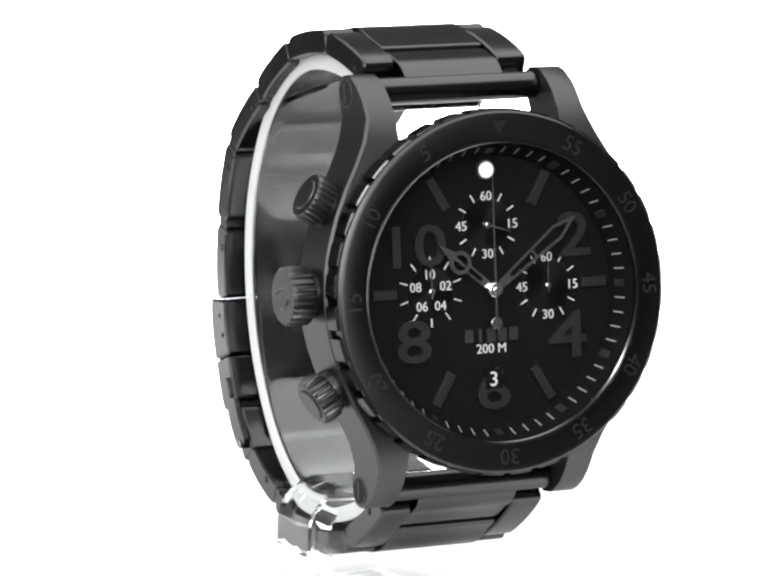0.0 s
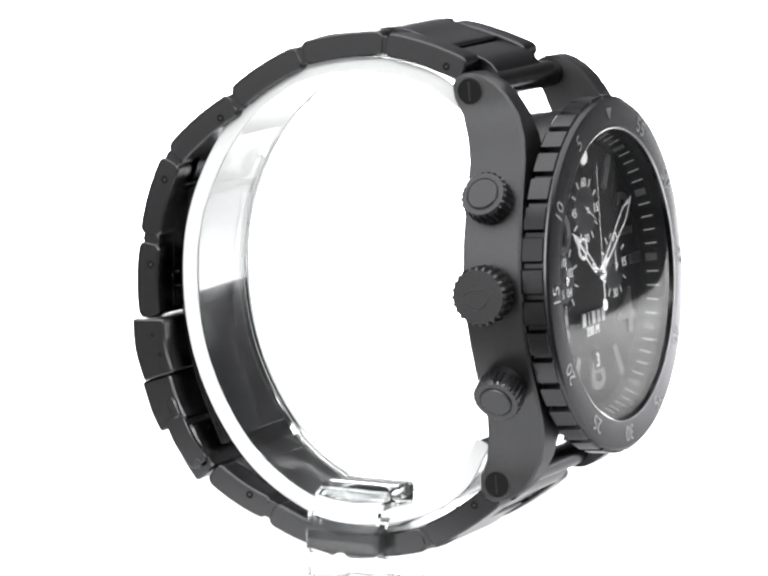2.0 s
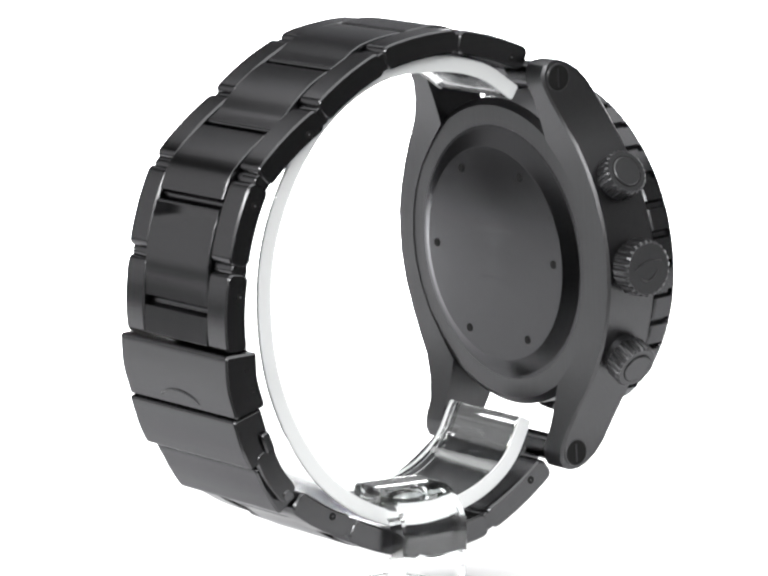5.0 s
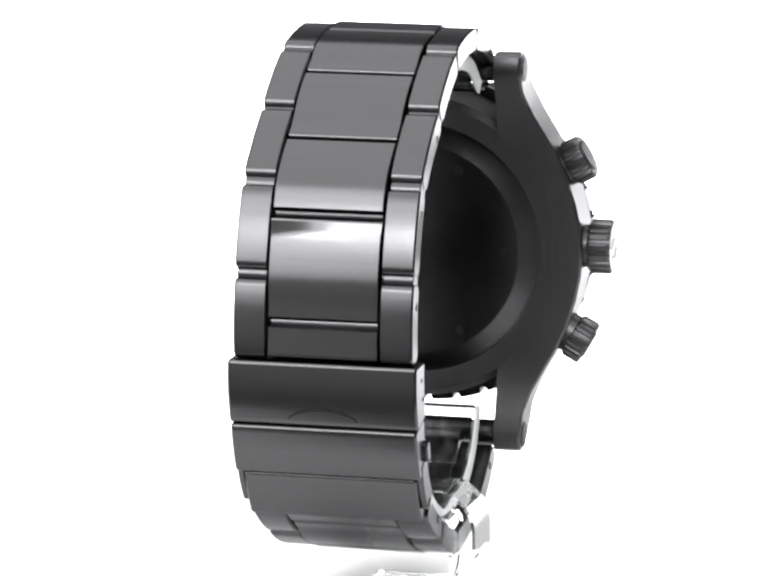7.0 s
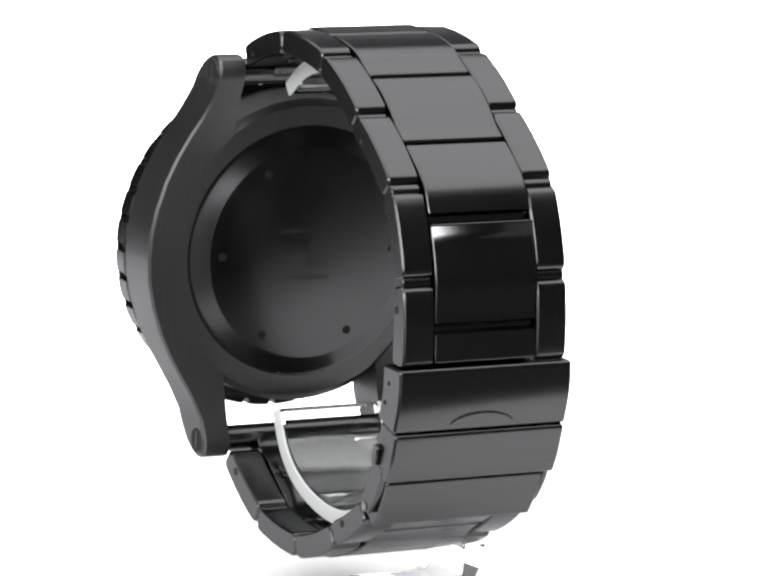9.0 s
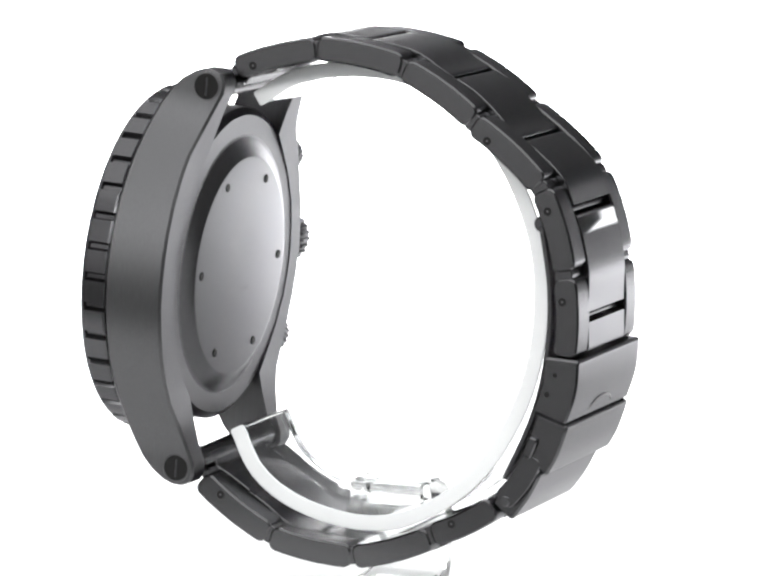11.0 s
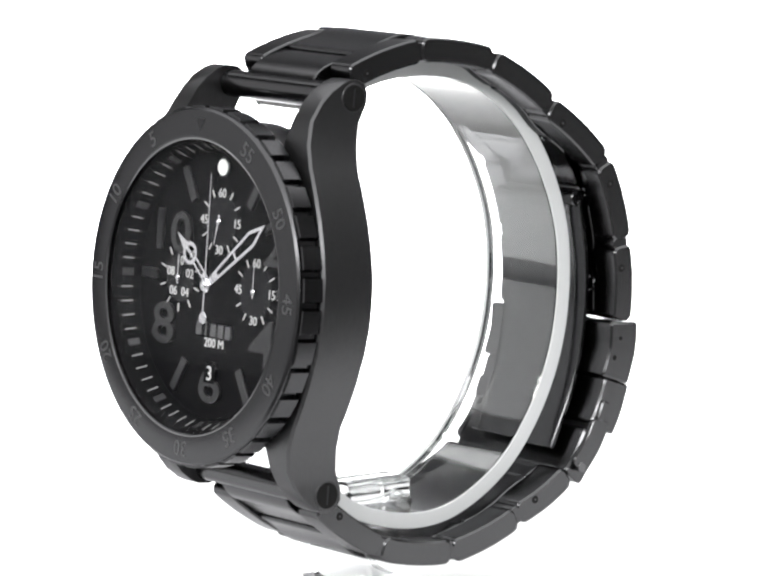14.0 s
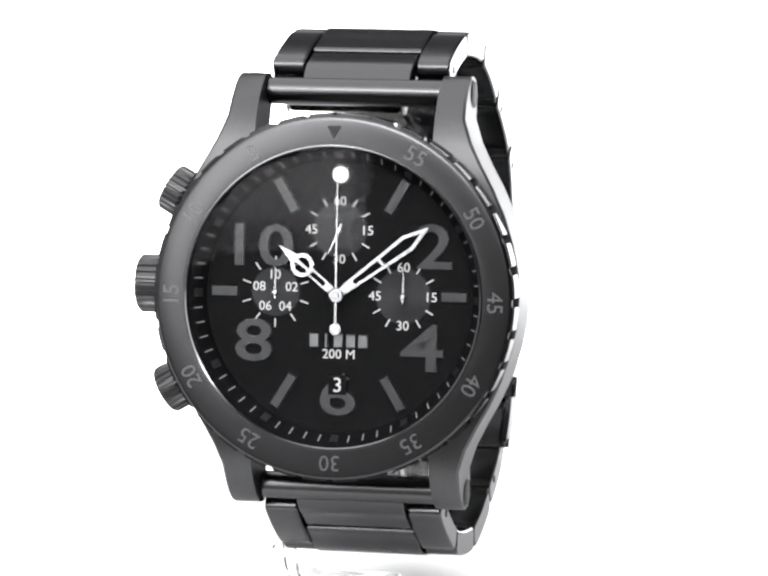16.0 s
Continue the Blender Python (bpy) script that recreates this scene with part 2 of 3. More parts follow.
def build_case():
    # half profile of a flank: height, front edge, rear edge, outer half width
    rows = [(29.3, -0.9, 1.0, 15.95), (28.8, -2.2, 2.0, 16.1), (27.6, -4.0, 2.55, 16.15), (26.0, -5.5, 2.4, 16.2), (23.6, -7.0, 1.3, 16.35),
            (20.5, -8.1, 0.3, 17.5), (17.5, -8.7, -0.5, 19.1), (14.5, -9.0, -0.7, 20.8), (11.0, -9.2, -0.8, 22.4), (7.0, -9.3, -0.8, 23.7),
            (3.5, -9.35, -0.8, 24.4), (0, -9.4, -0.8, 24.6)]
    rows = rows + [(-z, f, b, w) for z, f, b, w in rows[-2::-1]]
    flanks = []
    for s in (-1, 1):
        loops = []
        for z, f, b, w in rows:
            c = min(0.35, (b - f) / 5)
            x = math.sqrt(max(20.9 ** 2 - z * z, 12.25 ** 2))
            loops.append([(s * x, f, z), (s * (w - c), f, z), (s * w, f + c, z), (s * w, b - c, z), (s * (w - c), b, z), (s * x, b, z)])
        flanks.append(rings(loops))
    barrel = lathe([(10, -8.2), (20.6, -8.2), (20.6, -9.2), (22.6, -9.2), (22.6, -8.0), (22.3, -1.8), (21.3, -0.95), (10, -0.95)])
    case = part("case_body", merge(flanks + [barrel]), CASE, watch, "dark grey brushed steel case with four lugs")
    for s in (-1, 1):
        for z in (-26.9, 26.9):
            hole = part("lug_screw", rod((s * 14.5, -0.1, z), (s * 16.36, -0.1, z), 1.8, 32, 0.08), BLACK, case, "slotted black lug screw")
            part("screw_slot", prism([(0.1, z - 1.3), (0.1, z + 1.3), (-0.2, z + 1.3), (-0.2, z - 1.3)], *((16.1, 16.4) if s > 0 else (-16.4, -16.1)), 0.03), DARK, hole, "screwdriver slot")
            part("screw_rim", rod((s * 15, -0.1, z), (s * 16.3, -0.1, z), 2.0, 32, 0.06), CASE, hole, "turned steel rim")
    return case


case = build_case()


def build_back():
    back = part("case_back", lathe([(18.6, -1.3), (18.6, -0.97), (18.3, -0.92), (17.8, -0.9), (15.7, 0.26), (15.4, 0.31), (0.3, 0.33)], 120), BACK, watch, "round screwed steel case back")
    for k in range(6):
        a = radians(60 * k + 30)
        # no recess is cut: a slightly proud black disc gives the notch's shade
        part("key_notch", rod((13.6 * math.sin(a), 0.0, 13.6 * math.cos(a)), (13.6 * math.sin(a), 0.42, 13.6 * math.cos(a)), 0.62, 16, 0.04), BLACK, back, "black disc painting the shade of a key notch")
    for w, z in ((9, 3.4), (7, -3.6)):
        part("engraved_line", slab(box_outline(0, z, w, 0.8), 0.25, 0.33), BACK, back, "engraved line of writing")


build_back()


def build_bezel():
    teeth = 36

    def wave(a, r, y):
        if r < 23.9 or y < -12.5:
            return r
        q = (a * teeth / (2 * math.pi)) % 1
        return r - (0.75 if q < 0.1 or q > 0.9 else 0.0)
    n = teeth * 14
    # a smooth front ring over a toothed rim
    prof = [(20.25, -12.6), (20.25, -13.25), (20.45, -13.35), (23.6, -13.3), (24.0, -13.2), (24.3, -12.9), (24.35, -12.6), (24.35, -12.55),
            (24.65, -12.45), (24.65, -9.6), (24.45, -9.3), (22.4, -9.3)]
    bez = part("bezel", lathe(prof + [(20.25, -9.3)], n, wave, closed=True), BEZEL, watch, "toothed dark steel bezel", angle=18)
    for k in range(1, 12):
        text = str(5 * k)
        a = -30.0 * k
        r = 22.1
        # filled pale all over, in place of light catching the engraved edges
        lettering("bezel_numeral", text, r * math.sin(radians(a)), r * math.cos(radians(a)), 2.1, -13.1, -13.36, ENGRAVED, bez, a, label="engraved bezel numeral " + text)
    part("bezel_arrow", slab([(-1.0, 22.9), (1.0, 22.9), (0, 21.1)][::-1], -13.1, -13.37), DARK, bez, "engraved arrow")
    part("inner_rim", lathe([(20.0, -12.9), (20.0, -13.3), (20.2, -13.4), (20.4, -13.37), (20.4, -12.9)], 144, closed=True), RIM, bez, "polished inner rim")
    part("bezel_gasket", lathe([(22.9, -9.35), (22.9, -8.7), (20, -8.7), (20, -9.35)], 72, closed=True), DARK, watch)


build_bezel()


def frame_shape(outer, inner, y0, y1):
    """A flat frame between two outlines of one length."""
    loops = [[(p[0], y, p[1]) for p in o] for o, y in ((outer, y0), (outer, y1), (inner, y1), (inner, y0), (outer, y0))]
    return rings(loops, caps=False)


def build_dial():
    dial = part("dial", lathe([(20.4, -8.4), (20.4, -8.8), (0.2, -8.8)], 72), DIAL, watch, "matt black chronograph dial")
    part("flange", lathe([(20.3, -12.65), (18.3, -8.9), (18.3, -8.7), (20.4, -8.7)], 96, closed=True), DIAL, dial, "sloping black minute ring")
    ticks = []
    for k in range(60):
        a = radians(6 * k)
        wide = 0.09 if k % 5 else 0.0
        if not wide:
            continue
        sx, cz = math.sin(a), math.cos(a)
        bm = bmesh.new()
        quad = []
        for r, y in ((19.5, -11.2), (18.75, -9.79)):
            for w in (-wide, wide):
                quad.append(bm.verts.new((r * sx + w * cz - 0.06 * sx, y - 0.04, r * cz - w * sx - 0.06 * cz)))
        bm.faces.new((quad[0], quad[1], quad[3], quad[2]))
        ret = bmesh.ops.extrude_face_region(bm, geom=bm.faces[:])
        for v in ret["geom"]:
            if isinstance(v, bmesh.types.BMVert):
                v.co += Vector((0.05 * sx, 0.04, 0.05 * cz))
        ticks.append(bm)
    for k in range(0, 60, 5):
        a = radians(6 * k)
        sx, cz = math.sin(a), math.cos(a)
        low, high = [(r * sx, y, r * cz) for r, y in ((18.72, -9.72), (19.45, -11.08))]
        loops = []
        for lift, half in ((0.0, 0.5), (0.12, 0.5), (0.16, 0.42)):
            loops.append([(p[0] + w * cz - lift * sx, p[1] - 0.5 * lift, p[2] - w * sx - lift * cz) for p, w in ((low, -half), (low, half), (high, half), (high, -half))])
        part("hour_pip", rings(loops), APPLIED, dial, "small dark metal block on the minute ring", smooth=False)
    tagged(part("minute_tick", merge(ticks), TICK, dial, "white minute ticks", smooth=False), kind="stuff")
    part("marker_dot", slab(ring_outline(0, 16.3, 1.12), -8.8, -9.3, 0.15), LUME, dial, "round white marker at twelve")
    part("dot_rim", merge([slab(ring_outline(0, 16.3, 1.38), -8.8, -9.1, 0.1)]), APPLIED, dial, "dark metal rim")
    for t, x, z, h, w in (("10", -10.4, 6.6, 5.7, 8.0), ("2", 13.0, 7.0, 6.0, 4.8), ("4", 11.5, -6.6, 6.3, 5.8), ("8", -11.6, -6.2, 5.8, 5.1), ("6", 0.1, -13.2, 5.7, 5.0)):
        lettering("hour_numeral", t, x, z, h, -8.8, -9.25, APPLIED, dial, width=w, label="raised dark metal numeral " + t, weight=0.012)
    part("numeral_flag", slab([(-14.3, 8.1), (-13.5, 8.6), (-13.2, 9.35), (-13.5, 9.4)], -8.8, -9.24, 0.03), APPLIED, dial)
    for x, z, turn in ((-7.4, 13.4, -31), (7.8, 13.5, 30), (-15.7, 0.3, -90), (15.8, 0.3, 90), (-7.4, -12.9, 211), (7.6, -12.9, 149)):
        part("hour_marker", slab(box_outline(x, z, 1.35, 5.0 if abs(z) > 1 else 3.6, turn), -8.8, -9.25, 0.12), APPLIED, dial, "raised dark metal bar")
    for name, cx, cz in (("top", -0.05, 8.9), ("right", 8.8, 0.2), ("left", -8.75, 0.35)):
        sub = part("subdial", slab(ring_outline(cx, cz, 3.75 if name != "left" else 3.3, 40), -8.8, -8.86, 0.03), SUBDIAL, dial, "round turned black subdial")
        if name == "left":
            labels = [("10", 0), ("02", 72), ("04", 144), ("06", 216), ("08", 288)]
            lr, marks, m0, m1 = 2.35, [36 * k for k in range(10)], 3.6, 4.75
        else:
            labels = [("60", 0), ("15", 90), ("30", 180), ("45", 270)]
            lr, marks, m0, m1 = 3.9, [30 * k for k in range(12) if k % 3], 3.55, 4.7
        for text, a in labels:
            lettering("subdial_numeral", text, cx + lr * math.sin(radians(a)), cz + lr * math.cos(radians(a)), 1.25, -8.86, -8.93, PRINT, sub, label="white numeral " + text)
        for a in marks:
            r = (m0 + m1) / 2
            part("subdial_tick", slab(box_outline(cx + r * math.sin(radians(a)), cz + r * math.cos(radians(a)), 0.17, m1 - m0, a), -8.8, -8.92, 0.02), PRINT, sub)
        part("subdial_hub", slab(ring_outline(cx, cz, 0.42, 18), -8.86, -9.45, 0.12), HAND, sub)
        if name != "top":
            part("subdial_hand", slab([(cx - 0.14, cz - 0.9), (cx + 0.14, cz - 0.9), (cx + 0.06, cz + 3.4), (cx - 0.06, cz + 3.4)], -9.2, -9.32, 0.02), HAND, sub, "thin steel subdial hand")
    # the maker's mark, as five plain blocks
    for k in range(5):
        part("logo_block", slab(box_outline(-3.3 + 1.68 * k, -6.0, 1.3 if k != 1 else 0.4, 1.8), -8.8, -9.12, 0.1), LOGO, dial, "plain polished block of the maker's mark")
    lettering("depth_rating", "200 M", 0.05, -7.78, 1.25, -8.8, -8.88, PRINT, dial, label="printed words 200 M")
    part("date_window", slab(box_outline(0.05, -11.9, 2.5, 2.7), -8.8, -9.28, 0.05), DIAL, dial, "black date window")
    lettering("date_numeral", "3", 0.05, -11.9, 1.95, -9.28, -9.34, PRINT, dial, label="white date numeral 3")


build_dial()


def placed(outline, turn, hub=(0.0, 0.2)):
    a = radians(-turn)
    c, s = math.cos(a), math.sin(a)
    return [(hub[0] + x * c - z * s, hub[1] + x * s + z * c) for x, z in outline]


def build_hands():
    out = [(-0.62, 1.6), (0.62, 1.6), (1.15, 12.2), (0, 15.7), (0, 15.7), (-1.15, 12.2)]
    inn = [(-0.3, 3.0), (0.3, 3.0), (0.72, 12.0), (0, 14.3), (0, 14.3), (-0.72, 12.0)]
    bar = slab(placed(box_outline(0, 7.6, 1.5, 0.4), 53), -10.55, -10.7, 0.02)
    stem = slab(placed([(-0.4, 0), (0.4, 0), (0.62, 1.8), (-0.62, 1.8)], 53), -10.55, -10.72, 0.03)
    part("minute_hand", merge([frame_shape(placed(out, 53), placed(inn, 53), -10.5, -10.72), bar, stem]), HAND, watch, "polished skeleton minute hand")
    t = -51
    ring = frame_shape(placed(ring_outline(0, 6.2, 1.6), t), placed(ring_outline(0, 6.2, 1.05), t), -10.05, -10.28)
    tip = slab(placed([(-0.75, 7.5), (0.75, 7.5), (0, 10.4)], t), -10.05, -10.27, 0.03)
    spike = slab(placed([(-0.16, 5.2), (0.16, 5.2), (0.3, 7.6), (-0.3, 7.6)], t), -10.05, -10.25, 0.03)
    rails = [slab(placed([(x - 0.14, 1.2), (x + 0.14, 1.2), (x + 0.14, 4.8), (x - 0.14, 4.8)], t), -10.05, -10.26, 0.03) for x in (-0.45, 0.45)]
    root = slab(placed([(-0.5, 0), (0.5, 0), (0.6, 2.2), (-0.6, 2.2)], t), -10.05, -10.27, 0.03)
    part("hour_hand", merge([ring, tip, spike, root] + rails), HAND, watch, "polished hour hand with a ring")
    needle = slab(placed([(-0.16, -4.6), (0.16, -4.6), (0.07, 15.3), (-0.07, 15.3)], 0), -10.9, -11.0, 0.02)
    weight = slab(placed(ring_outline(0, -4.5, 0.82), 0), -10.88, -11.02, 0.04)
    part("chronograph_hand", merge([needle, weight]), HAND, watch, "thin steel chronograph hand with a round counterweight")
    part("hand_hub", merge([slab(ring_outline(0, 0.2, 1.05), -8.8, -11.1, 0.2), slab(ring_outline(0, 0.2, 0.5), -11.0, -11.35, 0.15)]), HAND, watch, "polished centre hub")
    bm = slab([(-0.2, -0.95), (0.2, -0.95), (0.07, 3.3), (-0.07, 3.3)], 0.06, -0.06, 0.02)
    sec = part("seconds_hand", bm, HAND, watch, "thin running seconds hand")
    return sec


seconds_hand = build_hands()


def build_crystal():
    prof = [(20.1, -12.5)] + [(20.1 * math.cos(radians(a)), -12.95 - 0.3 * math.sin(radians(a))) for a in range(0, 86, 17)] + [(0.3, -13.25)]
    c = part("crystal", lathe(prof, 72), CRYSTAL, watch, "flat clear watch crystal", angle=60)
    c.visible_shadow = False


build_crystal()
# bezel, dial, crystal and pointers sit a little below the middle of the lugs
for ob in watch.children:
    if ob.name in ("bezel", "bezel_gasket", "dial", "minute_hand", "hour_hand", "chronograph_hand", "hand_hub", "crystal"):
        ob.location.z = -0.0003


def build_crown():
    cz = 0.45
    head = part("crown", rod((-25.2, -4.75, cz), (-28.6, -4.75, cz), 4.0, 144, 0.4, 24, 0.3), CASE, watch, "knurled black winding crown")
    part("crown_stem", rod((-22.8, -4.75, cz), (-25.4, -4.75, cz), 3.1, 32, 0.1), CASE, head)
    # two shallow raised wings on the crown's face
    for lift, reach, sweep_by in ((0.55, 2.3, 0.55), (-0.75, 1.5, -0.9)):
        line = []
        for k in range(9):
            q = k / 8 * 2 - 1
            line.append((-4.75 + reach * q, cz + lift + sweep_by * (1 - q * q) - 0.35 * q))
        loops = [[(x, y, z + h) for x, h in ((-28.5, 0.13), (-28.72, 0.07), (-28.72, -0.07), (-28.5, -0.13))] for y, z in line]
        part("crown_emblem", rings(loops), ENGRAVED, head, "shallow curved emblem line")
    for s in (1, -1):
        u = Vector((-math.cos(radians(29.2)), 0, s * math.sin(radians(29.2))))
        c = Vector((0, -4.75, 0)) if s > 0 else u * 0.35 + Vector((0, -4.75, -0.2))
        push = part("pusher", rod(c + u * 25.4, c + u * 28.3, 3.35, 144, 0.35, 24, 0.24), CASE, watch, "round knurled chronograph pusher")
        part("pusher_stem", rod(c + u * 20.5, c + u * 25.6, 2.9, 40, 0.2), CASE, push)
        part("pusher_cap", rod(c + u * 28.15, c + u * 28.53, 2.15, 40, 0.14), CASE, push, "round raised cap")
        # a laid-on black ring paints the groove's shade round the cap
        groove = lathe([(2.12, 0.0), (2.12, 0.06), (2.3, 0.06), (2.3, 0.0)], 48, closed=True)
        turn_to = u.to_track_quat("Y", "Z").to_matrix().to_4x4()
        bmesh.ops.transform(groove, matrix=Matrix.Translation(c + u * 28.27) @ turn_to, verts=groove.verts[:])
        part("cap_groove", groove, BLACK, push, "black ring painting the shade of the cap's groove")


build_crown()

# the bracelet: side pieces as (start, end) in (y, z), from the case round the top, and from the case round the bottom
TOP = [((2.4, 29.2), (13.9, 33.2)), ((14.3, 33.5), (26.3, 32.8)), ((27.4, 31.8), (37.3, 27.2)), ((38.0, 25.4), (47.4, 19.6)), ((48.8, 17.7), (52.6, 8.8)), ((52.7, 5.9), (53.7, -3.8))]
LOW = [((2.2, -28.8), (12.6, -34.5)), ((13.6, -35.5), (25.1, -35.9)), ((26.2, -36.0), (36.4, -32.0)), ((37.5, -30.6), (45.6, -25.7))]
TOP_MID = [0.35, 0.45, 0.45, 0.47, 0.28, 0.5]
LOW_MID = [0.5, 0.5, 0.5, 0.55]


def bowed(a, b, bow):
    """A shallow arc from a to b, bowed out from the wrist's middle."""
    a, b = Vector(a), Vector(b)
    d = b - a
    n = Vector((-d.y, d.x)).normalized()
    if n.dot((a + b) / 2 - Vector((25, 0))) < 0:
        n = -n
    return [a + d * t + n * bow * 4 * t * (1 - t) for t in (0, 0.2, 0.4, 0.6, 0.8, 1)], n


def build_bracelet(rows, mids):
    s = 1 if rows is TOP else -1
    for i, (a, b) in enumerate(rows):
        A, B = Vector(a), Vector(b)
        if i + 1 < len(rows):
            b = B + (Vector(rows[i + 1][0]) - B) * 0.33
        if i:
            a = A + (Vector(rows[i - 1][1]) - A) * 0.33
        start = A + (B - A) * mids[i]
        if i + 1 < len(rows):
            C, D = Vector(rows[i + 1][0]), Vector(rows[i + 1][1])
            end = C + (D - C) * mids[i + 1]
            path = [start, start + (B - start) * 0.55, (B + C) / 2, end + (C - end) * 0.55, end]
            path = [path[0]] + spline(path, 3)[1:-1] + [path[-1]]
        else:
            path = [start, start + (B - start) * 0.5, B]
            path = spline(path, 4)
        d = (path[-1] - path[0]).normalized()
        c0 = 0.95 if rows is TOP and i >= 4 else 0.25
        c1 = (0.5 if i == 3 else 1.5) if rows is TOP and i in (3, 4) else 0.22
        path[0] = path[0] + (path[1] - path[0]).normalized() * c0
        path[-1] = path[-1] + (path[-2] - path[-1]).normalized() * c1
        link = part("bracelet_link", prism(thick(path, 1.3, 2.1, 0.5, s), -7.6, 7.6, 0.15), STEEL, watch, "brushed black steel bracelet link")
        if i or rows is LOW:
            part("hinge_bar", rod((-7.4, start.x, start.y), (7.4, start.x, start.y), 1.15, 18, 0.1), STEEL, link)
        bow, n = bowed(a, b, 0.45)
        outline = thick(bow, 1.55, 1.85, 1.1, s)
        for q in (-1, 1):
            x0, x1 = (7.75, 12.35) if q > 0 else (-12.35, -7.75)
            if i:
                k = (A + Vector(rows[i - 1][1])) / 2
                part("hinge_knuckle", rod((x0 + 0.15, k.x, k.y), (x1 - 0.25, k.x, k.y), 1.3, 18, 0.12), STEEL, link)
            part("side_piece", prism(outline, x0, x1, 0.25), STEEL, link)
            if (rows is TOP and i in (0, 3, 4, 5)) or (rows is LOW and i in (0, 3)):
                c = A + (B - A) * (0.22 if rows is TOP else 0.3)
                if rows is LOW and i == 3:
                    c = A + (B - A) * 0.3
                # the hole is not bored: its shade is a black disc on the surface
                part("pin_hole", rod((q * 12.0, c.x, c.y), (q * 12.4, c.x, c.y), 0.6, 16, 0.08), BLACK, link, "black disc painting the shade in a pin hole")
                part("link_pin", rod((q * 12.1, c.x, c.y), (q * 12.43, c.x, c.y), 0.2, 12, 0.05), CASE, link, "small steel pin")
    # the end piece between the lugs
    A, B = Vector(rows[0][0]), Vector(rows[0][1])
    e = A + (B - A) * mids[0]
    path = spline([(0.2, s * 26.2), (1.6, s * 28.6), (A + (e - A) * 0.3)[:], (e - (e - A).normalized() * 0.2)[:]], 3)
    end = part("end_link", prism(thick(path, 1.35, 1.75, 0.5, s), -7.45, 7.45, 0.15), STEEL, watch, "brushed black steel end link")
    part("end_tube", rod((-12.15, 0.1, s * 26.9), (12.15, 0.1, s * 26.9), 1.9, 28, 0.15), STEEL, end)


build_bracelet(TOP, TOP_MID)
build_bracelet(LOW, LOW_MID)


def build_clasp():
    cover = part("clasp_cover", prism(thick(spline([(53.6, -3.9), (53.6, -8.0), (52.6, -12.2)], 4), 2.4, 2.7, 0.5), -13.05, 13.05, 0.3), STEEL, watch, "brushed black steel clasp cover")
    # nothing is hollowed out: a dark arched strip paints the notch's shaded line
    arch = [(x, 56.35 - 0.055 * (z + 7.6) ** 2, z) for x, z in [(5.2 * math.cos(radians(a)), -12.5 + 2.2 * math.sin(radians(a))) for a in range(0, 181, 12)]]
    notch = rings([[(x * k, y + d, z + h) for k, d, h in ((1, -0.2, 0.12), (1, 0.1, 0.12), (0.97, 0.1, -0.12), (0.97, -0.2, -0.12))] for x, y, z in arch])
    part("thumb_notch", notch, DARK, cover, "dark arched strip painting the shade of a thumb notch")
    body = part("clasp_body", prism(thick(spline([(53.3, -12.4), (52.2, -16.5), (51.0, -19.2)], 4), 2.4, 2.4, 0.5), -12.85, 12.85, 0.3), STEEL, watch, "brushed black steel clasp body")
    part("clasp_end", prism(thick(spline([(50.6, -19.8), (49.1, -23.3), (47.1, -26.5)], 4), 2.1, 1.6, 0.6), -12.0, 12.0, 0.3), STEEL, body)
    # added dark filler, so the gap below the body reads as a shaded line
    part("clasp_gap_filler", prism(thick(spline([(51.2, -17.6), (50.5, -19.3), (49.6, -21.2)], 3), 1.0, 0.6, 0.3), -11.6, 11.6, 0.1), DARK, body)
    for s in (-1, 1):
        part("clasp_side", prism(thick(spline([(51.3, -18.0), (49.8, -21.6), (47.4, -25.0)], 4), 1.9, 1.2, 0.9), *((12.05, 12.95) if s > 0 else (-12.95, -12.05)), 0.12), STEEL, body)
        part("release_button", prism(thick([Vector((51.0, -15.2)), Vector((50.6, -16.5)), Vector((50.1, -18.0))], 0.7, 0.7, 0.5), *((12.6, 13.5) if s > 0 else (-13.5, -12.6)), 0.2), STEEL, body, "small release button")
        # the two small black discs paint shaded holes; the large one is a pin
        for y, z, r in ((53.1, -6.2, 0.35), (52.2, -9.0, 0.4), (47.6, -24.6, 0.7)):
            part("clasp_pin", rod((s * 12.6, y, z), (s * 13.1, y, z), r, 14, 0.06), BLACK if r < 0.5 else RIM, body)
    blade = part("folding_blade", prism(thick(spline([(47.6, 13.0), (49.6, 4.5), (50.1, -4.0), (48.9, -13.0), (45.6, -22.6)], 6), 0.35, 0.35, 0.3), -8.5, 8.5, 0.12), STEEL, watch, "polished folding clasp blade")
    part("blade_hinge", rod((-8.0, 47.5, 13.2), (8.0, 47.5, 13.2), 1.15, 24, 0.15), STEEL, blade)


build_clasp()

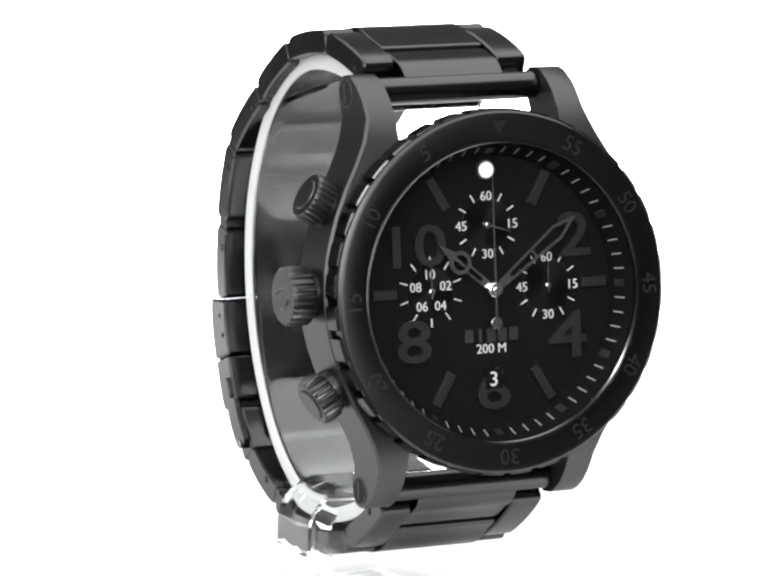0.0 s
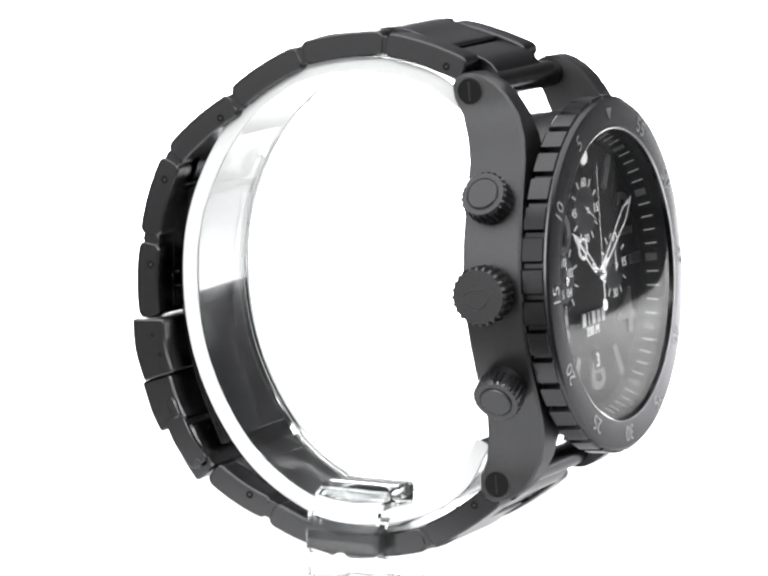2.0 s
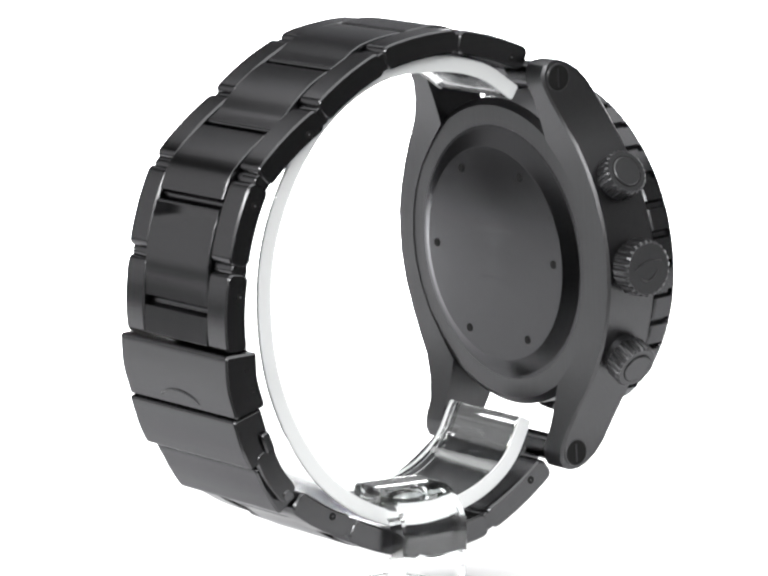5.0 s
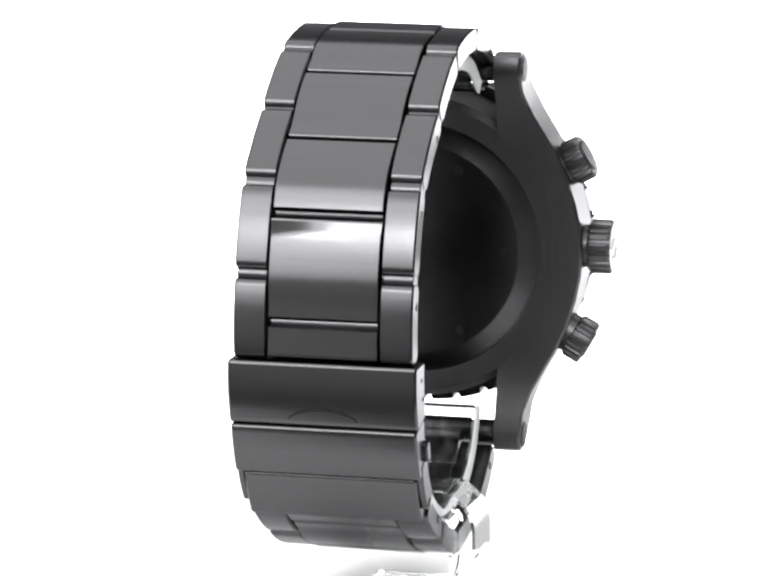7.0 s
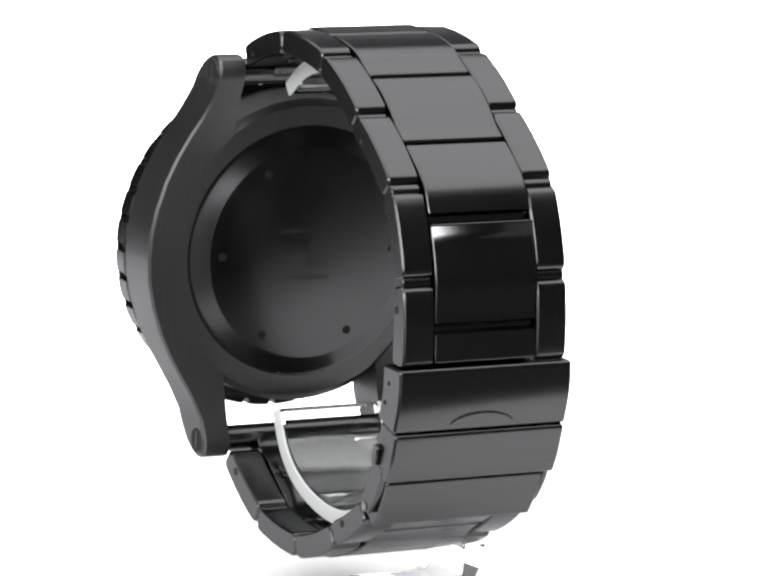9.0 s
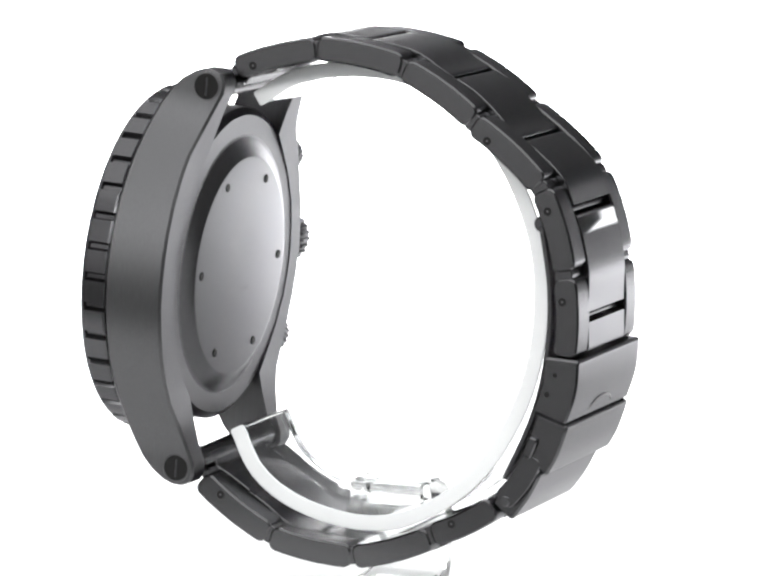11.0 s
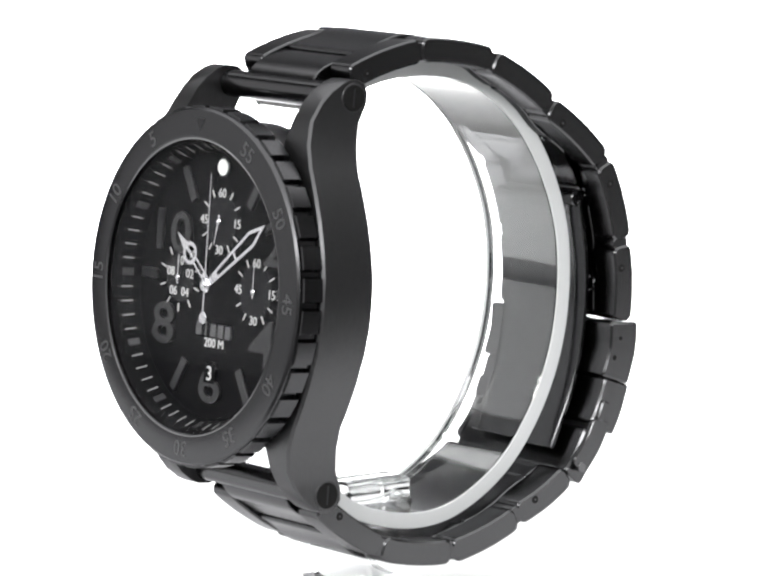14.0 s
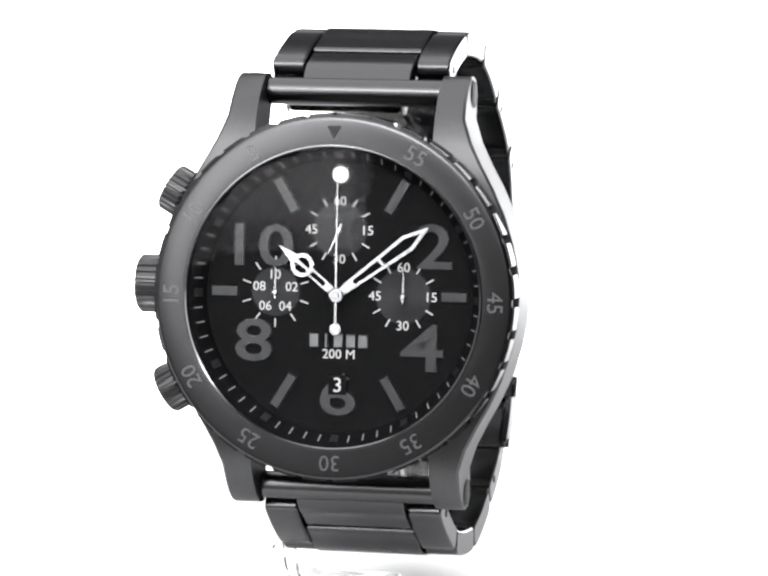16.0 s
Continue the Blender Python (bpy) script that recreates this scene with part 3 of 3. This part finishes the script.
# ---- the clear stand ----
stand = tagged(new("display_stand"), "clear acrylic stand with a C-shaped cuff holding the watch", "stand")
stand.matrix_world = turned(*TURN[0][1:])


def build_stand():
    line = spline([(3.2, 24.6), (9.0, 28.6), (17.0, 30.6), (26.0, 30.4), (34.5, 26.6), (41.5, 19.5), (46.6, 9.0), (47.8, -3.0), (45.6, -14.0), (40.0, -24.0), (32.0, -30.4), (24.0, -32.6), (14.5, -31.4), (8.0, -27.8), (4.2, -22.0)], 6)
    cuff = part("cuff", prism(thick(line, 1.0, 1.0, 0.6), -10.2, 5.6, 0.3), ACRYLIC, stand, "clear acrylic C-shaped cuff")
    cuff.visible_shadow = False
    for x0, x1 in ((-10.6, -10.25), (5.65, 6.0)):
        part("cut_edge", prism(thick(line, 1.1, 1.1, 0.4), x0, x1, 0.08), FROST, cuff, "whitish sawn edge of the cuff")
    # one bent strip: shelf under the cuff, upright beside the bracelet, foot; built plumb, then leaned back into the stand's frame
    y0, y1 = 16.1, 27.2
    top = -31.9
    path = spline([(-3.0, top), (-7.0, top), (-10.5, top - 0.2), (-13.2, top - 2.6), (-13.6, top - 7.0), (-13.6, -40.0), (-12.6, -44.4), (-8.5, -46.1), (1.0, -46.1)], 5)
    path = [Vector(p) for p in path]
    out = thick(path, 1.8, 1.7, 0.6)
    small = shrunk(out, 0.35)
    bm = rings([[(p.x, y0, p.y) for p in small], [(p[0], y0 + 0.35, p[1]) for p in out], [(p[0], y1 - 0.35, p[1]) for p in out], [(p.x, y1, p.y) for p in small]])
    strip = part("upright", bm, ACRYLIC, stand, "bent clear acrylic strip")
    strip.matrix_basis = pose(0, 0, 0, LEAN, 0, 0)
    strip.visible_shadow = False


build_stand()


def motions():
    rows = [(t, turned(a, x, z)) for t, a, x, z in TURN]
    walk(watch, rows)
    walk(stand, rows)
    hub = (-0.00005, -0.0093, 0.0086)
    walk(seconds_hand, [(t, pose(*hub) @ pose(0, 0, 0, 0, 108 + 6 * t, 0)) for t in (0.0, 4.0, 8.0, 12.0, 16.0)])


motions()
